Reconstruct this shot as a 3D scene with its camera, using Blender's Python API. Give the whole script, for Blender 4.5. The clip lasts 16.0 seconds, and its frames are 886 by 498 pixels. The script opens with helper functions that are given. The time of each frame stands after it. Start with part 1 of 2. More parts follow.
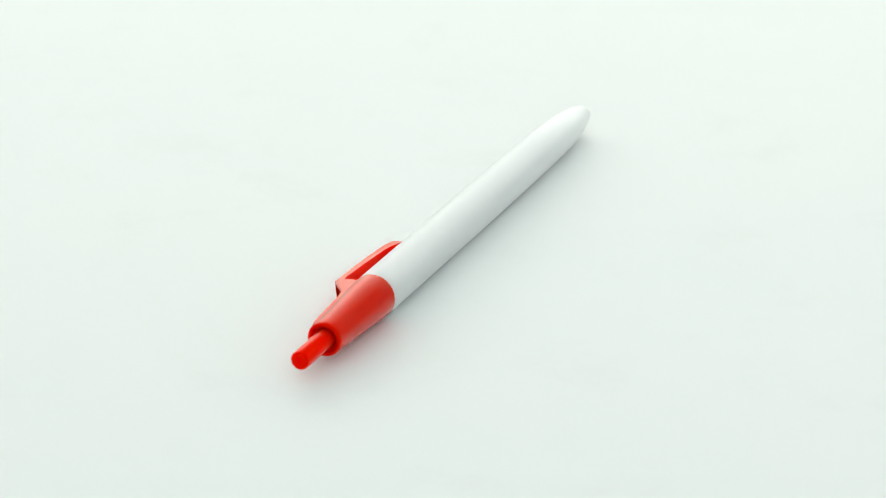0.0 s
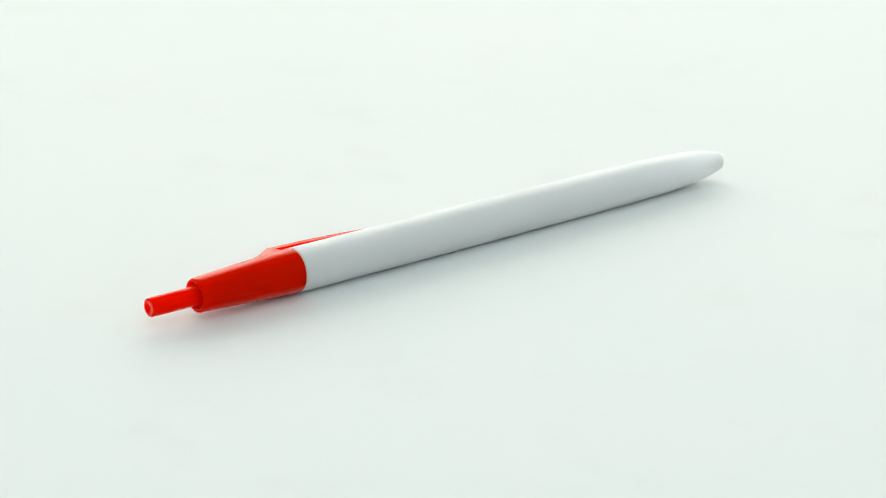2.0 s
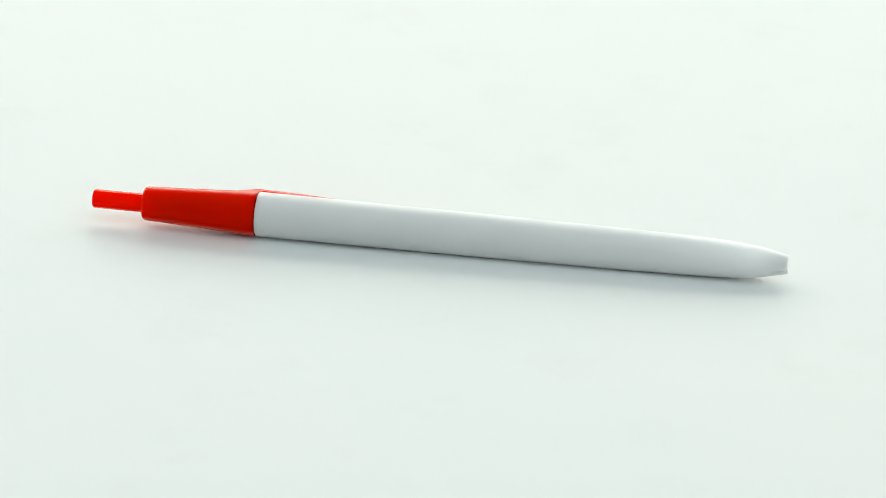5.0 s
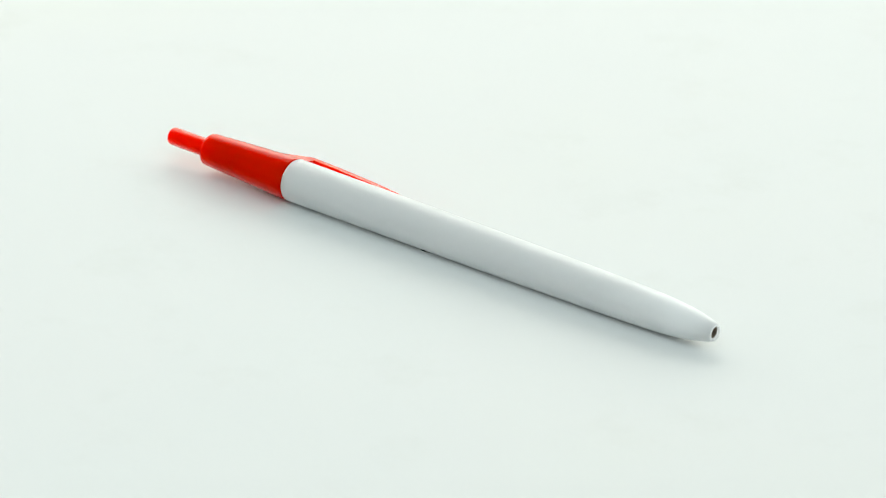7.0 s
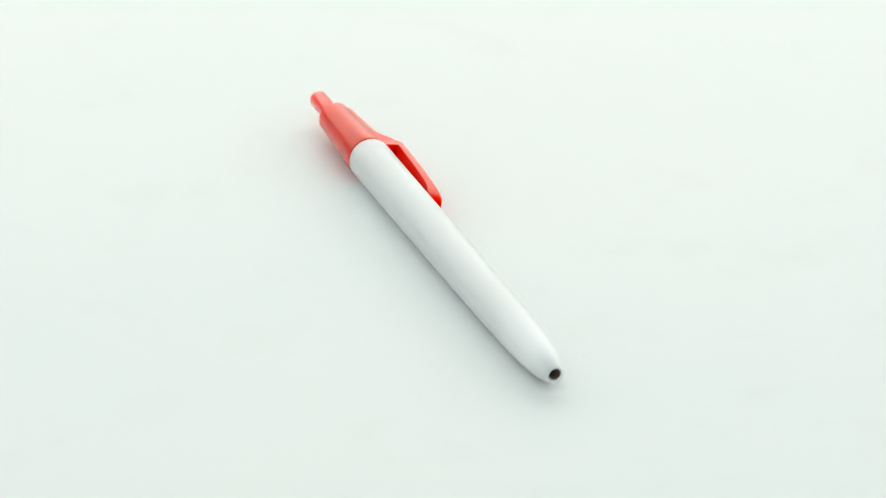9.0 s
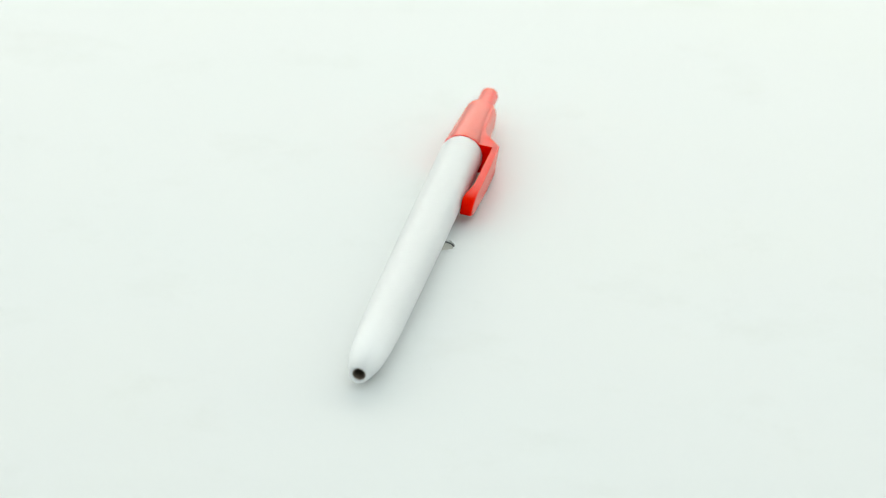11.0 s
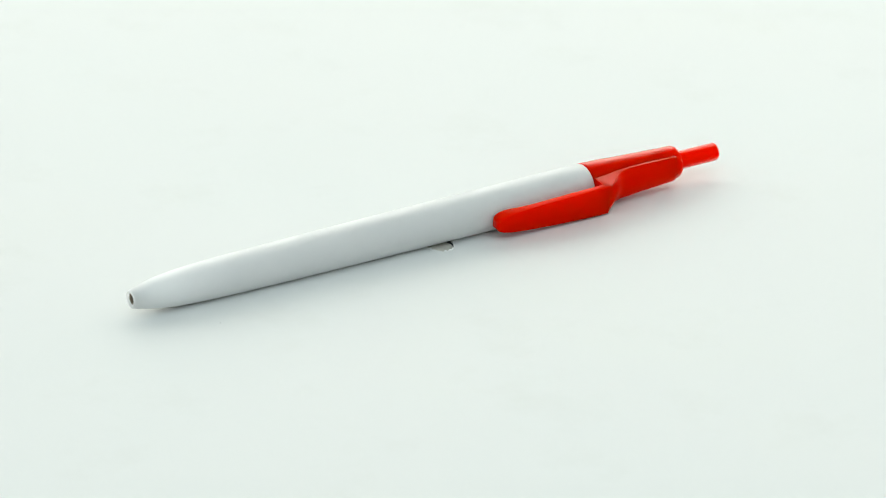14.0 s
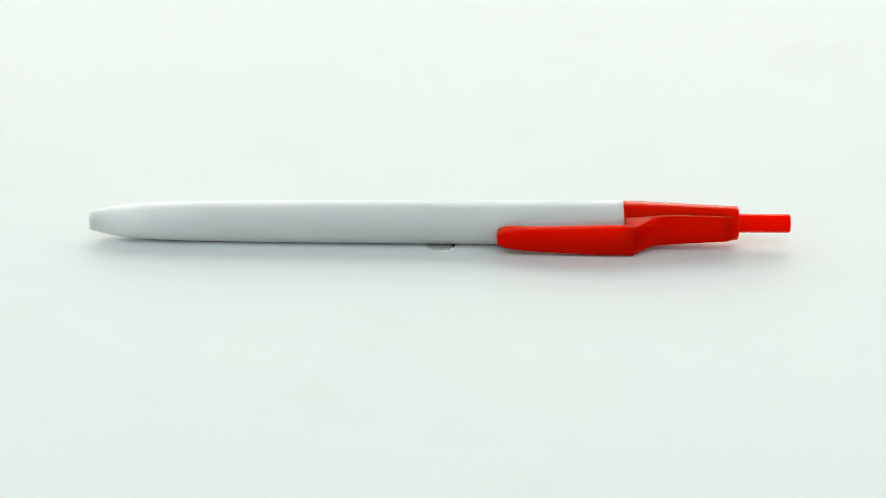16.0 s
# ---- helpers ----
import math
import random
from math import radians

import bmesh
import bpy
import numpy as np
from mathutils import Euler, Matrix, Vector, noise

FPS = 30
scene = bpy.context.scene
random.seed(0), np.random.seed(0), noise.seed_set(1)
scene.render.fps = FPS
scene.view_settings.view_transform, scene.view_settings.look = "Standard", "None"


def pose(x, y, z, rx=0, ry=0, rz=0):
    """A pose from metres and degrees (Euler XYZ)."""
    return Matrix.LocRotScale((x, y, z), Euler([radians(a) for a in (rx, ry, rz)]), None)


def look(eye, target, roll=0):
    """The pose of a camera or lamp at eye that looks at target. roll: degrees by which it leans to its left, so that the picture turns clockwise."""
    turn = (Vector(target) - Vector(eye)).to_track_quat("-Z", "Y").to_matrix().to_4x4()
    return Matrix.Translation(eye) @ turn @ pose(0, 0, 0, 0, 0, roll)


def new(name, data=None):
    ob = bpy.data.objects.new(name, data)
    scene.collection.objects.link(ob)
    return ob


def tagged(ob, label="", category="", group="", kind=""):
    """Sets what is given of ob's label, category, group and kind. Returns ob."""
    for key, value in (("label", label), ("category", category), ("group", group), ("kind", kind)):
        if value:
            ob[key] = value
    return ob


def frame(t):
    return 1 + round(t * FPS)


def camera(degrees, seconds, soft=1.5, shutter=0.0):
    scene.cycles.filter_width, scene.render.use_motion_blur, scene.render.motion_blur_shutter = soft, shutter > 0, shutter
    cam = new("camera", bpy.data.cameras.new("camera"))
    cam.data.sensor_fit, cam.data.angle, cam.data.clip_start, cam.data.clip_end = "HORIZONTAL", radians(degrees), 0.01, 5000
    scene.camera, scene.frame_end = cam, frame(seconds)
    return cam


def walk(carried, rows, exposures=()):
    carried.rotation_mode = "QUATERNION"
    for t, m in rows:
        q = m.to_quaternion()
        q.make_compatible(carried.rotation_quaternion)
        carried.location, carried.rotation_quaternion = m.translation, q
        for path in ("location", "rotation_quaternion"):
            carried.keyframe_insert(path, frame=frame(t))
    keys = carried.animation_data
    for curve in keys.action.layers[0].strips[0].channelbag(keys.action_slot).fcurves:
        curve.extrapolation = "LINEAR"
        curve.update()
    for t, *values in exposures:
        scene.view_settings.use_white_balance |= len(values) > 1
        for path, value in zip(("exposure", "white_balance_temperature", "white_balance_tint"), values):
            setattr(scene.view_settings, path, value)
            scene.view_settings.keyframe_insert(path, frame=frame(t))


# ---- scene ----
# The camera stands still on its long lens; the turntable turns under it.
cam = camera(11.340, 16.0, soft=0.8)
EYE = Vector((0.001593, -0.837570, 0.369553))
AIM = Vector((0.000728, -0.000230, -0.000500))
cam.data.dof.use_dof = True
cam.data.dof.focus_distance = 0.906
cam.data.dof.aperture_fstop = 26.0
walk(cam, [(0.0, look(EYE, AIM, 1.5230)), (16.0, look(EYE, AIM, 1.5230))])

# The turntable's angle in degrees at each time.
TURN = [(0.0, 242.05), (0.5, 234.67), (1.0, 226.88), (1.5, 219.59), (2.0, 211.69), (2.5, 204.43), (3.0, 196.53), (3.5, 189.24),
        (4.0, 181.62), (4.5, 174.01), (5.0, 166.39), (5.5, 158.78), (6.0, 151.16), (6.5, 143.89), (7.0, 136.18), (7.5, 128.81),
        (8.0, 120.83), (8.5, 113.48), (9.0, 105.57), (9.5, 98.20), (10.0, 90.55), (10.5, 82.90), (11.0, 75.25), (11.5, 67.60),
        (12.0, 59.95), (12.5, 52.67), (13.0, 44.76), (13.5, 37.50), (14.0, 29.61), (14.5, 22.33), (15.0, 14.84), (15.5, 7.25),
        (15.9, 1.15), (16.0, -2.67)]

# ---- light: a tent of softboxes, the strongest low behind the table, and a broad added fill panel over the camera, in a closed white studio ----
world = bpy.data.worlds.new("studio_air")
scene.world = world
world.use_nodes = True
world.node_tree.nodes["Background"].inputs[0].default_value = (0.90, 1.0, 0.97, 1)
world.node_tree.nodes["Background"].inputs[1].default_value = 0.05


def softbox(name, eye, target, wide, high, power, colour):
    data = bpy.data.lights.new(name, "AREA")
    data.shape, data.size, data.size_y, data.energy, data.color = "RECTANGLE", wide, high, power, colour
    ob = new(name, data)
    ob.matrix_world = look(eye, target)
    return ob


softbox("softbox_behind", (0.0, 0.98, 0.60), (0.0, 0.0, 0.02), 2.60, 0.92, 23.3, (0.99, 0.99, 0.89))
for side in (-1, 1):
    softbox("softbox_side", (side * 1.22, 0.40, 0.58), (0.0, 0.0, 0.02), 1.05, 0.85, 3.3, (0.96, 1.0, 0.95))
# unseen bluish fill, added to lighten the pen's front and the shadows
softbox("overhead_fill", (0.0, -0.80, 1.40), (0.0, -0.05, 0.0), 2.60, 1.30, 14.8, (0.785, 0.92, 1.0))
scene.view_settings.exposure = -0.375


# ---- materials ----
def material(name):
    m = bpy.data.materials.new(name)
    m.use_nodes = True
    return m, m.node_tree.nodes, m.node_tree.links, m.node_tree.nodes["Principled BSDF"]


def grain(nodes, links, scale, detail=4.0, rough=0.55):
    where = nodes.new("ShaderNodeTexCoord")
    tex = nodes.new("ShaderNodeTexNoise")
    tex.inputs["Scale"].default_value = scale
    tex.inputs["Detail"].default_value = detail
    tex.inputs["Roughness"].default_value = rough
    links.new(where.outputs["Object"], tex.inputs["Vector"])
    return tex.outputs["Fac"]


def spread(nodes, links, fac, stops):
    ramp = nodes.new("ShaderNodeValToRGB")
    ends = ramp.color_ramp.elements
    ends[0].position, ends[0].color = stops[0][0], (*stops[0][1], 1)
    ends[1].position, ends[1].color = stops[-1][0], (*stops[-1][1], 1)
    for at, colour in stops[1:-1]:
        ends.new(at).color = (*colour, 1)
    links.new(fac, ramp.inputs[0])
    return ramp.outputs[0]


def relief(nodes, links, bsdf, facs):
    last = None
    for fac, strength, depth in facs:
        b = nodes.new("ShaderNodeBump")
        b.inputs["Strength"].default_value, b.inputs["Distance"].default_value = strength, depth
        links.new(fac, b.inputs["Height"])
        if last:
            links.new(last, b.inputs["Normal"])
        last = b.outputs["Normal"]
    links.new(last, bsdf.inputs["Normal"])


def plain(name, low, high, rough, scale=40.0, metal=0.0, bump=0.1, depth=0.001):
    m, nodes, links, bsdf = material(name)
    fac = grain(nodes, links, scale)
    links.new(spread(nodes, links, fac, [(0.3, low), (0.7, high)]), bsdf.inputs["Base Color"])
    bsdf.inputs["Roughness"].default_value, bsdf.inputs["Metallic"].default_value = rough, metal
    relief(nodes, links, bsdf, [(fac, bump, depth)])
    return m


def white_plastic():
    m, nodes, links, bsdf = material("white_plastic")
    broad = grain(nodes, links, 45, 3)
    links.new(spread(nodes, links, broad, [(0.3, (0.885, 0.90, 0.905)), (0.7, (0.90, 0.913, 0.916))]), bsdf.inputs["Base Color"])
    links.new(spread(nodes, links, broad, [(0.3, (0.36,) * 3), (0.7, (0.42,) * 3)]), bsdf.inputs["Roughness"])
    bsdf.inputs["IOR"].default_value = 1.48
    # light seeps a few millimetres into the plastic
    bsdf.inputs["Subsurface Weight"].default_value = 0.85
    bsdf.inputs["Subsurface Radius"].default_value = (1.0, 1.0, 1.0)
    bsdf.inputs["Subsurface Scale"].default_value = 0.007
    return m


def red_plastic():
    """Thin glossy plastic that lets part of the light through."""
    m, nodes, links, bsdf = material("red_plastic")
    broad = grain(nodes, links, 160, 3)
    nodes.remove(bsdf)
    skin = nodes.new("ShaderNodeBsdfDiffuse")
    links.new(spread(nodes, links, broad, [(0.3, (0.86, 0.007, 0.0003)), (0.7, (0.90, 0.010, 0.0005))]), skin.inputs["Color"])
    glow = nodes.new("ShaderNodeBsdfTranslucent")
    glow.inputs["Color"].default_value = (1.0, 0.018, 0.001, 1)
    gloss = nodes.new("ShaderNodeBsdfGlossy")
    gloss.inputs["Color"].default_value = (1, 0.93, 0.87, 1)
    links.new(spread(nodes, links, broad, [(0.3, (0.19,) * 3), (0.7, (0.23,) * 3)]), gloss.inputs["Roughness"])
    edge = nodes.new("ShaderNodeFresnel")
    edge.inputs["IOR"].default_value = 1.45
    seep = nodes.new("ShaderNodeSubsurfaceScattering")
    seep.inputs["Color"].default_value = (0.90, 0.008, 0.0005, 1)
    seep.inputs["Scale"].default_value = 0.008
    seep.inputs["Radius"].default_value = (1.0, 0.06, 0.02)
    thin, body, whole = (nodes.new("ShaderNodeMixShader") for _ in range(3))
    thin.inputs[0].default_value, body.inputs[0].default_value = 0.40, 0.80
    links.new(skin.outputs[0], thin.inputs[1])
    links.new(glow.outputs[0], thin.inputs[2])
    links.new(thin.outputs[0], body.inputs[1])
    links.new(seep.outputs[0], body.inputs[2])
    rim = nodes.new("ShaderNodeMapRange")
    rim.inputs["From Min"].default_value, rim.inputs["From Max"].default_value = 0.053, 0.36
    rim.inputs["To Min"].default_value, rim.inputs["To Max"].default_value = 0.0, 0.44
    links.new(edge.outputs[0], rim.inputs["Value"])
    links.new(rim.outputs[0], whole.inputs[0])
    links.new(body.outputs[0], whole.inputs[1])
    links.new(gloss.outputs[0], whole.inputs[2])
    links.new(whole.outputs[0], nodes["Material Output"].inputs["Surface"])
    return m


def card_white():
    m, nodes, links, bsdf = material("white_card")
    broad, smudge, fibre = grain(nodes, links, 9, 4), grain(nodes, links, 30, 5, 0.65), grain(nodes, links, 700, 4)
    tint = spread(nodes, links, broad, [(0.3, (0.703, 0.725, 0.72)), (0.55, (0.712, 0.725, 0.72)), (0.75, (0.716, 0.73, 0.712))])
    dust = spread(nodes, links, smudge, [(0.28, (0.965, 0.965, 0.955)), (0.45, (1.0, 1.0, 1.0))])
    mul = nodes.new("ShaderNodeMix")
    mul.data_type, mul.blend_type = "RGBA", "MULTIPLY"
    mul.inputs[0].default_value = 1.0
    links.new(tint, mul.inputs[6])
    links.new(dust, mul.inputs[7])
    links.new(mul.outputs[2], bsdf.inputs["Base Color"])
    bsdf.inputs["Roughness"].default_value = 0.55
    bsdf.inputs["Specular IOR Level"].default_value = 0.35
    relief(nodes, links, bsdf, [(broad, 0.15, 0.004), (fibre, 0.08, 0.00006)])
    return m


WHITE, RED, CARD = white_plastic(), red_plastic(), card_white()
# brown that paints the shade on the white bore inside the tip
BORE_SHADE = plain("bore_shade_brown", (0.28, 0.22, 0.17), (0.36, 0.29, 0.23), 0.45, 600, 0.3)
HUB = plain("hub_plastic", (0.52, 0.51, 0.46), (0.62, 0.61, 0.56), 0.5, 700, 0.0, 0.3, 0.0002)
GREY = plain("grey_lacquer", (0.30, 0.31, 0.32), (0.34, 0.35, 0.36), 0.4)
TORN = plain("torn_card_edge", (0.70, 0.71, 0.70), (0.90, 0.91, 0.90), 0.8, 900, 0.0, 0.4, 0.0002)
SPECK = plain("dust_grey", (0.48, 0.48, 0.47), (0.60, 0.60, 0.58), 0.8, 2000)
PAINT = plain("white_wall_paint", (0.76, 0.79, 0.78), (0.80, 0.82, 0.81), 0.8, 6)
FLOORING = plain("grey_screed", (0.42, 0.42, 0.41), (0.50, 0.50, 0.49), 0.6, 5)
LAMINATE = plain("white_laminate", (0.76, 0.78, 0.77), (0.80, 0.82, 0.81), 0.35, 30)


# ---- building ----
def finish(bm, name, mat, smooth_deg=35):
    bmesh.ops.recalc_face_normals(bm, faces=bm.faces)
    limit = radians(smooth_deg)
    for f in bm.faces:
        f.smooth = True
    for e in bm.edges:
        e.smooth = len(e.link_faces) == 2 and e.calc_face_angle(0) < limit
    me = bpy.data.meshes.new(name)
    bm.to_mesh(me)
    bm.free()
    me.materials.append(mat)
    return me


def part(name, bm, mat, parent, label="", smooth_deg=35):
    ob = new(name, finish(bm, name, mat, smooth_deg))
    ob.parent = parent
    if label:
        tagged(ob, label)
    return ob


def thing(name, bm, mat, label, category, kind="", smooth_deg=35):
    return tagged(new(name, finish(bm, name, mat, smooth_deg)), label, category, "", kind)


def lathe(profile, axis="x", turns=96, closed=False):
    """Turns a profile of (along, radius) round an axis."""
    bm = bmesh.new()
    rings = []
    for along, r in profile:
        if r < 1e-7:
            rings.append([bm.verts.new((along, 0, 0) if axis == "x" else (0, 0, along))])
            continue
        ring = []
        for k in range(turns):
            a = 2 * math.pi * k / turns
            c, s = r * math.cos(a), r * math.sin(a)
            ring.append(bm.verts.new((along, c, s) if axis == "x" else (c, s, along)))
        rings.append(ring)
    pairs = list(zip(rings, rings[1:])) + ([(rings[-1], rings[0])] if closed else [])
    for a, b in pairs:
        for k in range(turns):
            k2 = (k + 1) % turns
            if len(a) == 1 and len(b) == 1:
                break
            if len(a) == 1:
                bm.faces.new((a[0], b[k], b[k2]))
            elif len(b) == 1:
                bm.faces.new((a[k], b[0], a[k2]))
            else:
                bm.faces.new((a[k], a[k2], b[k2], b[k]))
    return bm


def smooth_line(points, steps=6):
    """A finer line through the points, along a monotone-ish cubic."""
    out = []
    n = len(points)
    for i in range(n - 1):
        p0, p1, p2, p3 = (points[max(0, min(n - 1, j))] for j in (i - 1, i, i + 1, i + 2))
        for k in range(steps):
            u = k / steps
            out.append(tuple(0.5 * (2 * b + (c - a) * u + (2 * a - 5 * b + 4 * c - d) * u * u + (3 * b - a - 3 * c + d) * u ** 3)
                             for a, b, c, d in zip(p0, p1, p2, p3)))
    out.append(tuple(points[-1]))
    return out


def box(x0, x1, y0, y1, z0, z1, bevel=0.0):
    bm = bmesh.new()
    bmesh.ops.create_cube(bm, size=1, matrix=Matrix.Translation(((x0 + x1) / 2, (y0 + y1) / 2, (z0 + z1) / 2))
                          @ Matrix.Diagonal((x1 - x0, y1 - y0, z1 - z0, 1)))
    if bevel:
        bmesh.ops.bevel(bm, geom=list(bm.edges), offset=bevel, segments=3, profile=0.5, affect="EDGES")
    return bm


# ---- the studio: plain walls that close the place ----
def studio():
    x, y, top, low, th = 1.5, 1.55, 1.75, -0.78, 0.12
    thing("floor", box(-x, x, -y, y, low - th, low), FLOORING, "plain grey screed floor of the studio", "floor", "structure")
    thing("ceiling", box(-x, x, -y, y, top, top + th), PAINT, "plain white painted studio ceiling", "ceiling", "structure")
    thing("wall_north", box(-x - th, x + th, y, y + th, low, top), PAINT, "plain white painted studio wall", "wall", "structure")
    thing("wall_south", box(-x - th, x + th, -y - th, -y, low, top), PAINT, "plain white painted studio wall", "wall", "structure")
    thing("wall_east", box(x, x + th, -y, y, low, top), PAINT, "plain white painted studio wall", "wall", "structure")
    thing("wall_west", box(-x - th, -x, -y, y, low, top), PAINT, "plain white painted studio wall", "wall", "structure")


def studio_table():
    table = tagged(new("table"), "plain white laminate studio table under the turntable", "table")
    table.location = (0, 0, -0.78)
    part("tabletop", box(-0.60, 0.60, -0.36, 0.44, 0.712, 0.74, 0.003), LAMINATE, table)
    for sx in (-1, 1):
        for cy in (-0.31, 0.39):
            part("leg", box(sx * 0.55 - 0.02, sx * 0.55 + 0.02, cy - 0.02, cy + 0.02, 0.0, 0.711, 0.003), GREY, table)
    return table


# ---- the turntable and the card on it ----
HOLE = 0.0029
CARD_THICK = 0.00022


def torn_rim(d, r):
    """A point of the card at r along d: near the hole the rings follow its uneven, drawn-out rim."""
    near = max(0.0, 1 - (r - HOLE) / 0.006)
    return Vector((d.x * r + 0.00025 * near, d.y * r * (1 + 0.29 * near) + 0.00075 * near, 0))


def turntable():
    ob = tagged(new("turntable"), "round grey motorised turntable with a grey-beige hub, under white card", "turntable")
    part("platter", lathe([(-0.016, 0), (-0.016, 0.213), (-0.014, 0.215), (-0.0021, 0.215), (-0.0007, 0.2136), (-0.0007, 0.0052),
                           (-0.0009, 0.0050), (-0.0050, 0.0050), (-0.0050, 0)], "z", 128), GREY, ob)
    part("hub", lathe([(-0.0050, 0), (-0.0050, 0.00292), (-0.00085, 0.00292), (-0.0007, 0.0028), (-0.00064, 0.0020), (-0.00062, 0.0012),
                       (-0.00062, 0)][::-1], "z", 64), HUB, ob, "grey-beige hub seen through the hole")
    part("base", lathe([(-0.0395, 0), (-0.0395, 0.118), (-0.038, 0.12), (-0.020, 0.12), (-0.0185, 0.118), (-0.0165, 0.06),
                               (-0.0165, 0)], "z", 96), GREY, ob)
    return ob


def card_sheet():
    """White card with a torn round hole at its centre, lifted a little round the rim."""
    ob = tagged(new("card_sheet"), "white card sheet with a small torn oval hole, covering the turntable", "card")
    n = 144
    bm = bmesh.new()
    radii = [HOLE + d for d in (0.0, 0.00012, 0.0003, 0.0006, 0.0010, 0.0016, 0.0026, 0.0045, 0.009, 0.02)] + [0.05, 0.09, 0.14, 0.2, 0.23]
    rings = []
    for r in radii:
        ring = []
        for k in range(n):
            a = 2 * math.pi * k / n
            d = Vector((math.cos(a), math.sin(a), 0))
            fall = max(0.0, 1 - (r - HOLE) / 0.0016)
            rag = (noise.noise(d * 3.1 + Vector((4, 0, 0))) * 0.00022 + noise.noise(d * 9 + Vector((0, 7, 0))) * 0.00012) * fall
            lift = max(0.0, 0.00012 + noise.noise(d * 2.3 + Vector((0, 0, 5))) * 0.0002) * fall ** 2
            ring.append(bm.verts.new(torn_rim(d, r) + d * rag + Vector((0, 0, lift))))
        rings.append(ring)
    for a, b in zip(rings, rings[1:]):
        for k in range(n):
            k2 = (k + 1) % n
            bm.faces.new((a[k], b[k], b[k2], a[k2]))
    low = [[bm.verts.new(v.co - Vector((0, 0, CARD_THICK))) for v in ring] for ring in (rings[0], rings[-1])]
    for top, under in ((rings[0], low[0]), (rings[-1], low[1])):
        for k in range(n):
            k2 = (k + 1) % n
            bm.faces.new((top[k], top[k2], under[k2], under[k]))
    for k in range(n):
        k2 = (k + 1) % n
        bm.faces.new((low[0][k], low[0][k2], low[1][k2], low[1][k]))
    part("sheet", bm, CARD, ob, "", 50)
    # torn fibres standing at the rim of the hole
    rng = random.Random(5)
    for k in range(7):
        a = -math.pi / 2 + rng.uniform(-1.2, 1.0)
        bm = bmesh.new()
        length, high = rng.uniform(0.0006, 0.0014), rng.uniform(0.00016, 0.00036)
        r = HOLE + rng.uniform(0.0, 0.00012)
        pts = []
        for s in (-1, -0.3, 0.4, 1):
            b = a + s * length / r / 2
            pts.append((torn_rim(Vector((math.cos(b), math.sin(b), 0)), r) + Vector((0, 0, 0.00006)), high * (1 - s * s * 0.85)))
        inner = [bm.verts.new(p + Vector((0, 0, h + 0.0001))) for p, h in pts]
        outer = [bm.verts.new(p * 1.06 + Vector((0, 0, 0.00004))) for p, h in pts]
        under = [bm.verts.new(p - Vector((0, 0, 0.0002))) for p, h in pts]
        for q in range(3):
            bm.faces.new((inner[q], inner[q + 1], outer[q + 1], outer[q]))
            bm.faces.new((inner[q], under[q], under[q + 1], inner[q + 1]))
        part("torn_fibre", bm, TORN, ob)
    # a fleck caught on the card
    bm = bmesh.new()
    bmesh.ops.create_icosphere(bm, subdivisions=2, radius=1)
    for v in bm.verts:
        v.co = Vector((v.co.x * 0.00016, v.co.y * 0.00008, v.co.z * 0.00006)) * (1 + 0.3 * noise.noise(v.co * 2))
        v.co += Vector((-0.0570, -0.0140, 0.00004))
    part("fleck", bm, SPECK, ob, "tiny grey fleck")
    return ob


# ---- the pen: x runs along it from the tip, y to the side away from the clip, z up ----
LEAN = 7.5  # degrees by which the clip points below the level


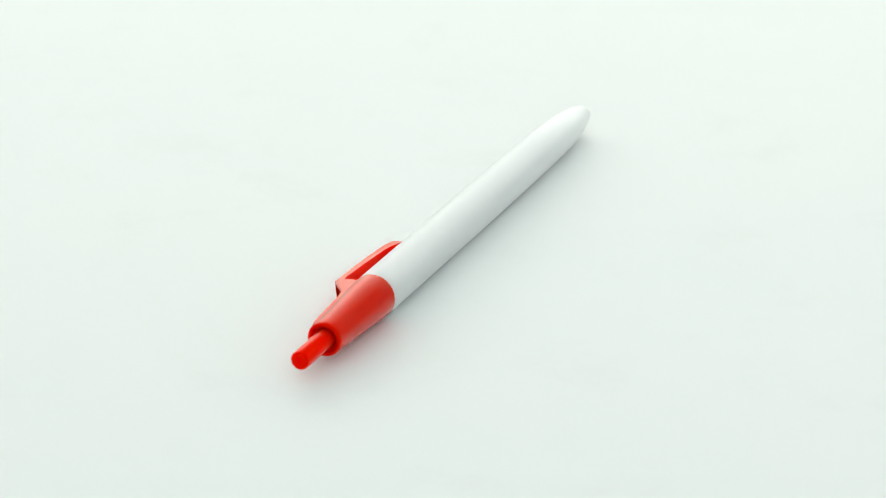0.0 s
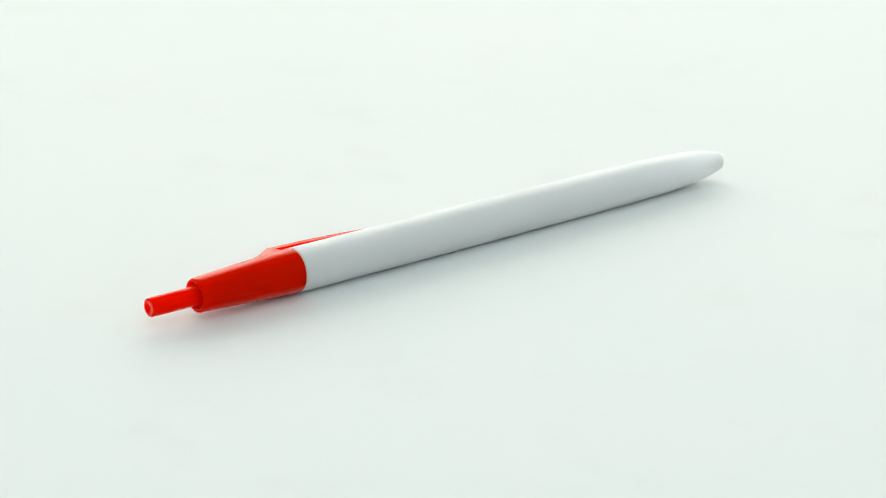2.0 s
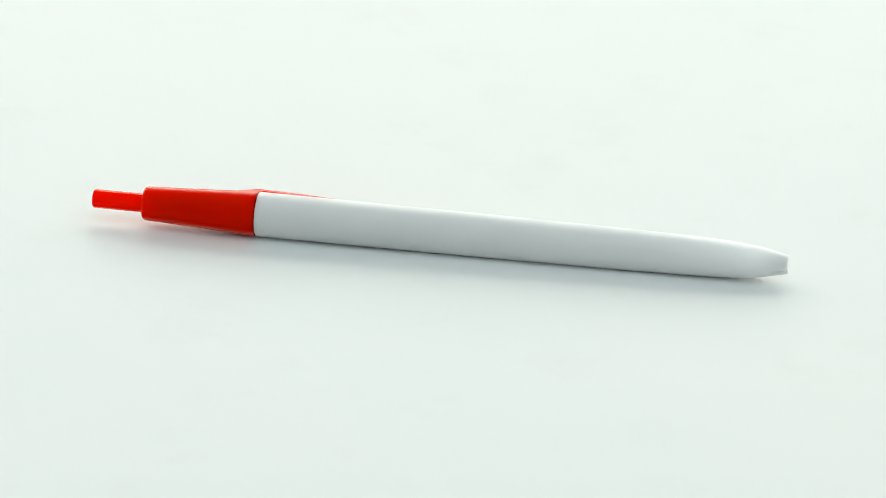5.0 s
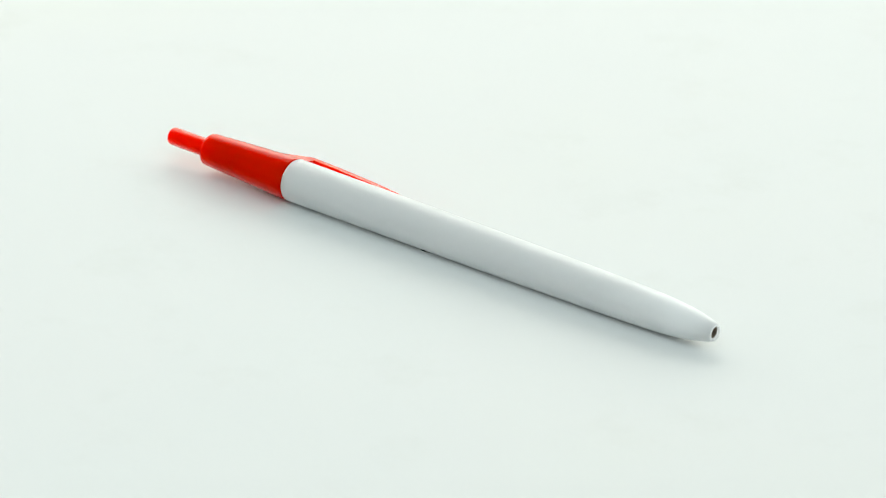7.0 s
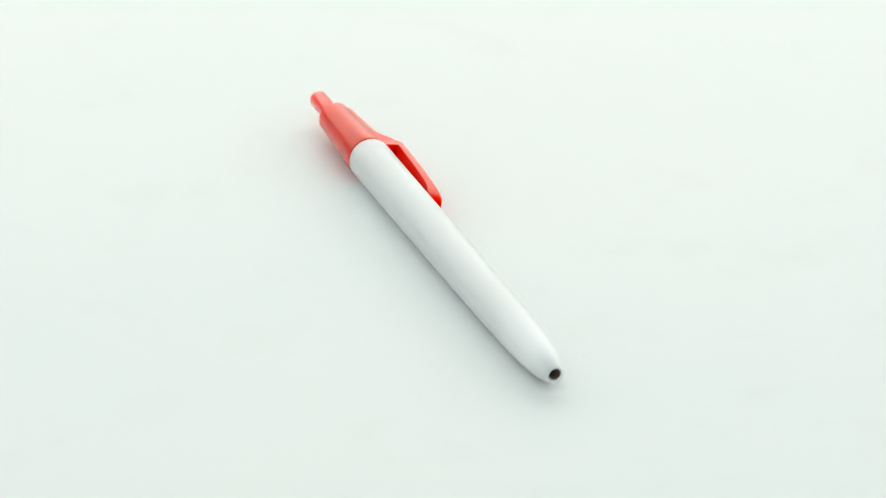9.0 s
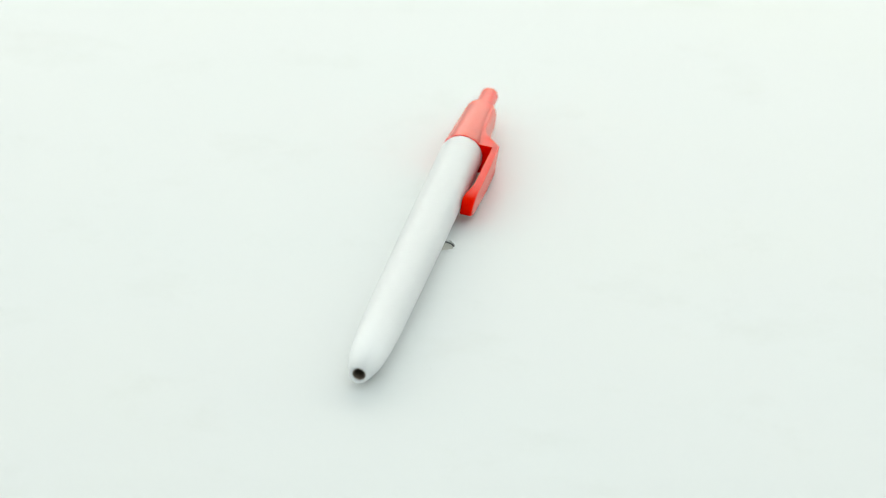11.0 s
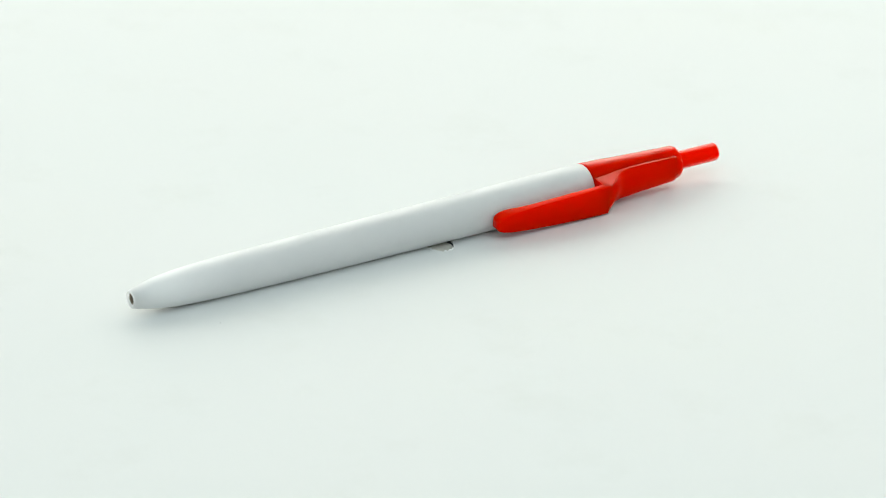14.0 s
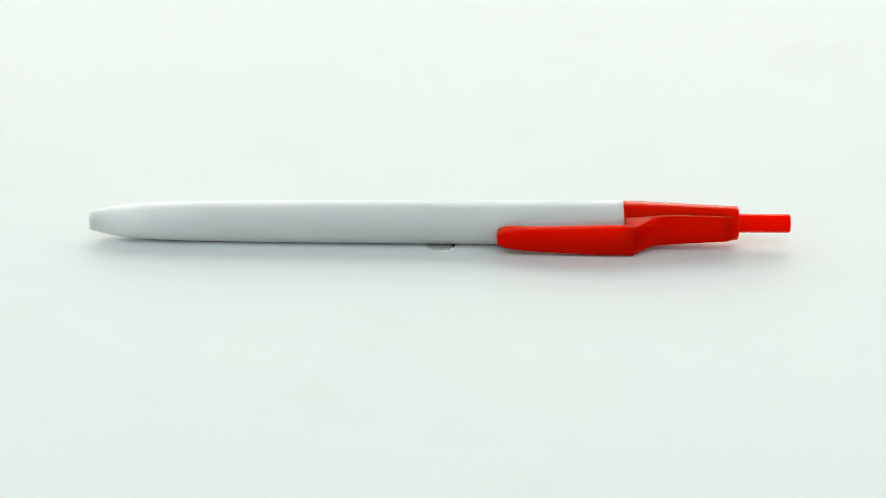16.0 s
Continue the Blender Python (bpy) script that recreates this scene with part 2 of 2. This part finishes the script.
def ballpoint_pen():
    pen = tagged(new("ballpoint_pen"), "white retractable ballpoint pen with red cap, lying on white card", "pen")
    mm = 0.001
    outer = smooth_line([(0.0, 1.86), (1.0, 2.16), (3.0, 2.62), (5.5, 3.12), (9.0, 3.52), (13.2, 3.80), (19.0, 4.01), (25.0, 4.13), (36.0, 4.26),
                         (62.0, 4.45), (85.0, 4.52), (108.8, 4.58)], 5)
    prof = [(-0.1, 1.30), (-0.24, 1.34), (-0.3, 1.42), (-0.28, 1.68), (-0.16, 1.80)] + outer + [(109.02, 4.54), (109.12, 4.44), (109.14, 4.3), (109.14, 3.6), (60.0, 3.4), (26.0, 3.0), (12.0, 2.2), (8.5, 1.32),
                                                          (0.8, 1.29)]
    bm = lathe([(s * mm, r * mm) for s, r in prof], closed=True)
    part("barrel", bm, WHITE, pen, "glossy white plastic barrel tapering to an open tip", 50)
    # brown funnel lining the mouth: the bore's shade as colour, refill end at its bottom
    bm = lathe([(s * mm, r * mm) for s, r in [(5.6, 0), (5.6, 0.4), (4.2, 0.95), (2.6, 1.10), (0.6, 1.20), (0.3, 1.22), (0.3, 1.27), (1.2, 1.27), (8.4, 1.26), (9.0, 1.1), (9.0, 0)]], turns=32)
    part("bore_lining", bm, BORE_SHADE, pen, "brown lining for the shaded bore of the tip, closing on the drawn-back refill")

    # cap
    body = smooth_line([(109.5, 4.56), (112.8, 4.47), (116.9, 4.25), (122.6, 3.97), (128.2, 3.70), (132.0, 3.55)], 6)
    prof = [(109.5, 3.7), (109.36, 4.42), (109.38, 4.52)] + body + [(132.5, 3.51), (132.85, 3.40), (133.0, 3.18), (133.0, 2.92), (132.9, 2.78), (131.7, 2.66), (131.55, 2.5), (131.5, 1.98), (129.9, 1.98),
                                                                    (129.4, 2.6), (112.5, 3.4)]
    cap = part("cap", lathe([(s * mm, r * mm) for s, r in prof], closed=True), RED, pen, "glossy red plastic cap tapering to the button", 40)

    # push button with a small dimple in its end
    prof = [(120.0, 0), (120.0, 1.96), (143.3, 1.95), (143.56, 1.87), (143.7, 1.68), (143.7, 1.0), (143.6, 0.85), (143.3, 0.45), (143.25, 0)]
    part("push_button", lathe([(s * mm, r * mm) for s, r in prof], turns=64), RED, pen, "slim red push button, out")

    # clip: sections along the pen of (along, inner reach, outer reach, half width)

    def swept(stations, edge):
        bm = bmesh.new()
        loops = []
        for s, r0, r1, w in stations:
            c = min(edge + 0.2 * min(1.0, max(0.0, (88.0 - s) / 4.0)), (r1 - r0) * 0.45, w * 0.45)
            ring = []
            for reach, side in ((r0, -w + c * 0.4), (r0, w - c * 0.4), (r0 + c * 0.4, w), (r1 - c, w), (r1 - c * 0.62, w - c * 0.08), (r1 - c * 0.3, w - c * 0.3),
                                (r1 - c * 0.08, w - c * 0.62), (r1, w - c), (r1, -w + c), (r1 - c * 0.08, -w + c * 0.62), (r1 - c * 0.3, -w + c * 0.3),
                                (r1 - c * 0.62, -w + c * 0.08), (r1 - c, -w), (r0 + c * 0.4, -w)):
                side = side * 1.06 if side < 0 else side
                p = Matrix.Rotation(radians(LEAN), 3, "X") @ Vector((0, -reach, side))
                ring.append(bm.verts.new(Vector((s, p.y, p.z)) * mm))
            loops.append(ring)
        for a, b in zip(loops, loops[1:]):
            for k in range(len(a)):
                k2 = (k + 1) % len(a)
                bm.faces.new((a[k], a[k2], b[k2], b[k]))
        bm.faces.new(loops[0])
        bm.faces.new(loops[-1][::-1])
        return bm

    arm = [(83.1, 4.85, 6.6, 0.62), (83.17, 4.72, 6.8, 0.9), (83.32, 4.64, 6.95, 1.2), (83.65, 4.6, 7.05, 1.48), (84.3, 4.56, 7.12, 1.75), (85.4, 4.6, 7.2, 2.0), (86.8, 4.85, 7.24, 2.18),
           (88.6, 5.35, 7.28, 2.34), (91.3, 5.7, 7.34, 2.52), (96.2, 5.9, 7.45, 2.76), (102.2, 6.05, 7.53, 3.0), (107.2, 6.12, 7.53, 3.15), (110.95, 6.12, 7.5, 3.22)]
    part("clip", swept(arm, 0.2), RED, cap, "wide flat red pocket clip", 40)
    # the root: a flat-topped web whose outer face sweeps in, hollow, from the clip to the cap
    ramp = smooth_line([(110.95, 7.46, 3.205), (111.25, 7.2, 3.205), (111.9, 6.72, 3.20), (112.8, 6.15, 3.19), (114.2, 5.3, 3.15), (115.7, 4.65, 3.11), (117.5, 4.18, 3.05),
                        (121.0, 3.89, 2.96), (125.0, 3.72, 2.9), (129.0, 3.6, 2.84), (130.8, 3.53, 2.8)], 5)
    root = [(109.5, 6.4, 3.2), (110.8, 6.4, 3.2), ramp[0], (111.0, 7.42, 3.205)] + ramp[1:] + [(131.1, 3.42, 2.7), (131.3, 3.15, 2.5)]
    bm = bmesh.new()
    loops = []
    pad = [(3.02, 2.66), (3.40, 1.85), (3.58, 0.9), (3.68, 0.0), (3.64, -0.9), (3.5, -1.9), (3.25, -2.75)]
    for s, reach, w in root:
        lean = radians(LEAN - 6.0 * min(1.0, max(0.0, (s - 112.0) / 8.0)))
        r_cap = float(np.interp(s, [q[0] for q in body], [q[1] for q in body])) - 0.03
        low = reach - 0.35 * min(1.0, max(0.0, (s - 112.0) / 4.0))
        # the outer face turns from flat, at the clip, to a pad that follows the cap's curve
        round_off = min(1.0, max(0.0, (s - 112.0) / 7.0))
        round_off = round_off * round_off * (3 - 2 * round_off)
        ease = max(0.0, min(1.0, (131.6 - s) / 1.1))
        face = []
        for k, (out, side) in enumerate(pad):
            u = (0.0, 0.10, 0.17, 0.5, 0.83, 0.90, 1.0)[k]
            grown = r_cap / 3.57 * (0.93 + 0.07 * ease)
            face.append((reach + (low - reach) * u + round_off * (out * grown - reach - (low - reach) * u), w * (1 - 2 * u) + round_off * (side * grown - w * (1 - 2 * u))))
        # between its upper and lower lips the face is hollowed out behind the clip
        if 110.97 < s < 116.4:
            floor_out = 4.95 - 0.09 * (s - 111.0)
            face[2:5] = [(min(out, floor_out), side) for out, side in face[2:5]]
        c = 0.13
        (out_t, top), (out_b, bottom) = face[0], face[-1]
        foot_t = min(math.sqrt(max(0.2, r_cap * r_cap - top * top)) - 0.12, out_t - 0.3)
        # towards the button the upper step runs out into the cap
        run_out = min(1.0, max(0.0, (s - 112.5) / 4.0))
        a = radians(41)
        foot = (foot_t + run_out * (r_cap * math.sin(a) - foot_t), top + run_out * (r_cap * math.cos(a) - top))
        foot_b = min(math.sqrt(max(0.2, r_cap * r_cap - bottom * bottom)) - 0.12, out_b - 0.3)
        section = ([foot, (out_t - c, top), (out_t - c * 0.3, top - c * 0.3), (out_t, top - c)] + face[1:-1]
                   + [(out_b, bottom + c), (out_b - c * 0.3, bottom + c * 0.3), (out_b - c, bottom), (foot_b, bottom), (0.3, -r_cap * 0.7), (0.3, r_cap * 0.7)])
        ring = []
        for out, side in section:
            v = Matrix.Rotation(lean, 3, "X") @ Vector((0, -out, side))
            ring.append(bm.verts.new(Vector((s, v.y, v.z)) * mm))
        loops.append(ring)
    for one, two in zip(loops, loops[1:]):
        for k in range(len(one)):
            k2 = (k + 1) % len(one)
            bm.faces.new((one[k], one[k2], two[k2], two[k]))
    bm.faces.new(loops[0])
    bm.faces.new(loops[-1][::-1])
    part("clip_root", bm, RED, cap, "flared red root that joins the clip to the cap", 26)
    return pen


studio()
studio_table()
TABLE_TURN = turntable()
SHEET = card_sheet()
PEN = ballpoint_pen()
TIP, END = Vector((-0.071527, -0.003736, 0.003820)), Vector((0.071328, 0.008537, 0.004960))


def motions():
    """Turntable, card and pen turn together about the hub."""
    along = (END - TIP).normalized()
    side = Vector((0, 0, 1)).cross(along).normalized()
    rise = along.cross(side)
    lie = Matrix((along, side, rise)).transposed().to_4x4()
    lie.translation = TIP
    walk(TABLE_TURN, [(t, pose(0, 0, -CARD_THICK + 0.0007, 0, 0, a)) for t, a in TURN])
    walk(SHEET, [(t, pose(0, 0, 0, 0, 0, a)) for t, a in TURN])
    walk(PEN, [(t, pose(0, 0, 0, 0, 0, a) @ lie) for t, a in TURN])


motions()
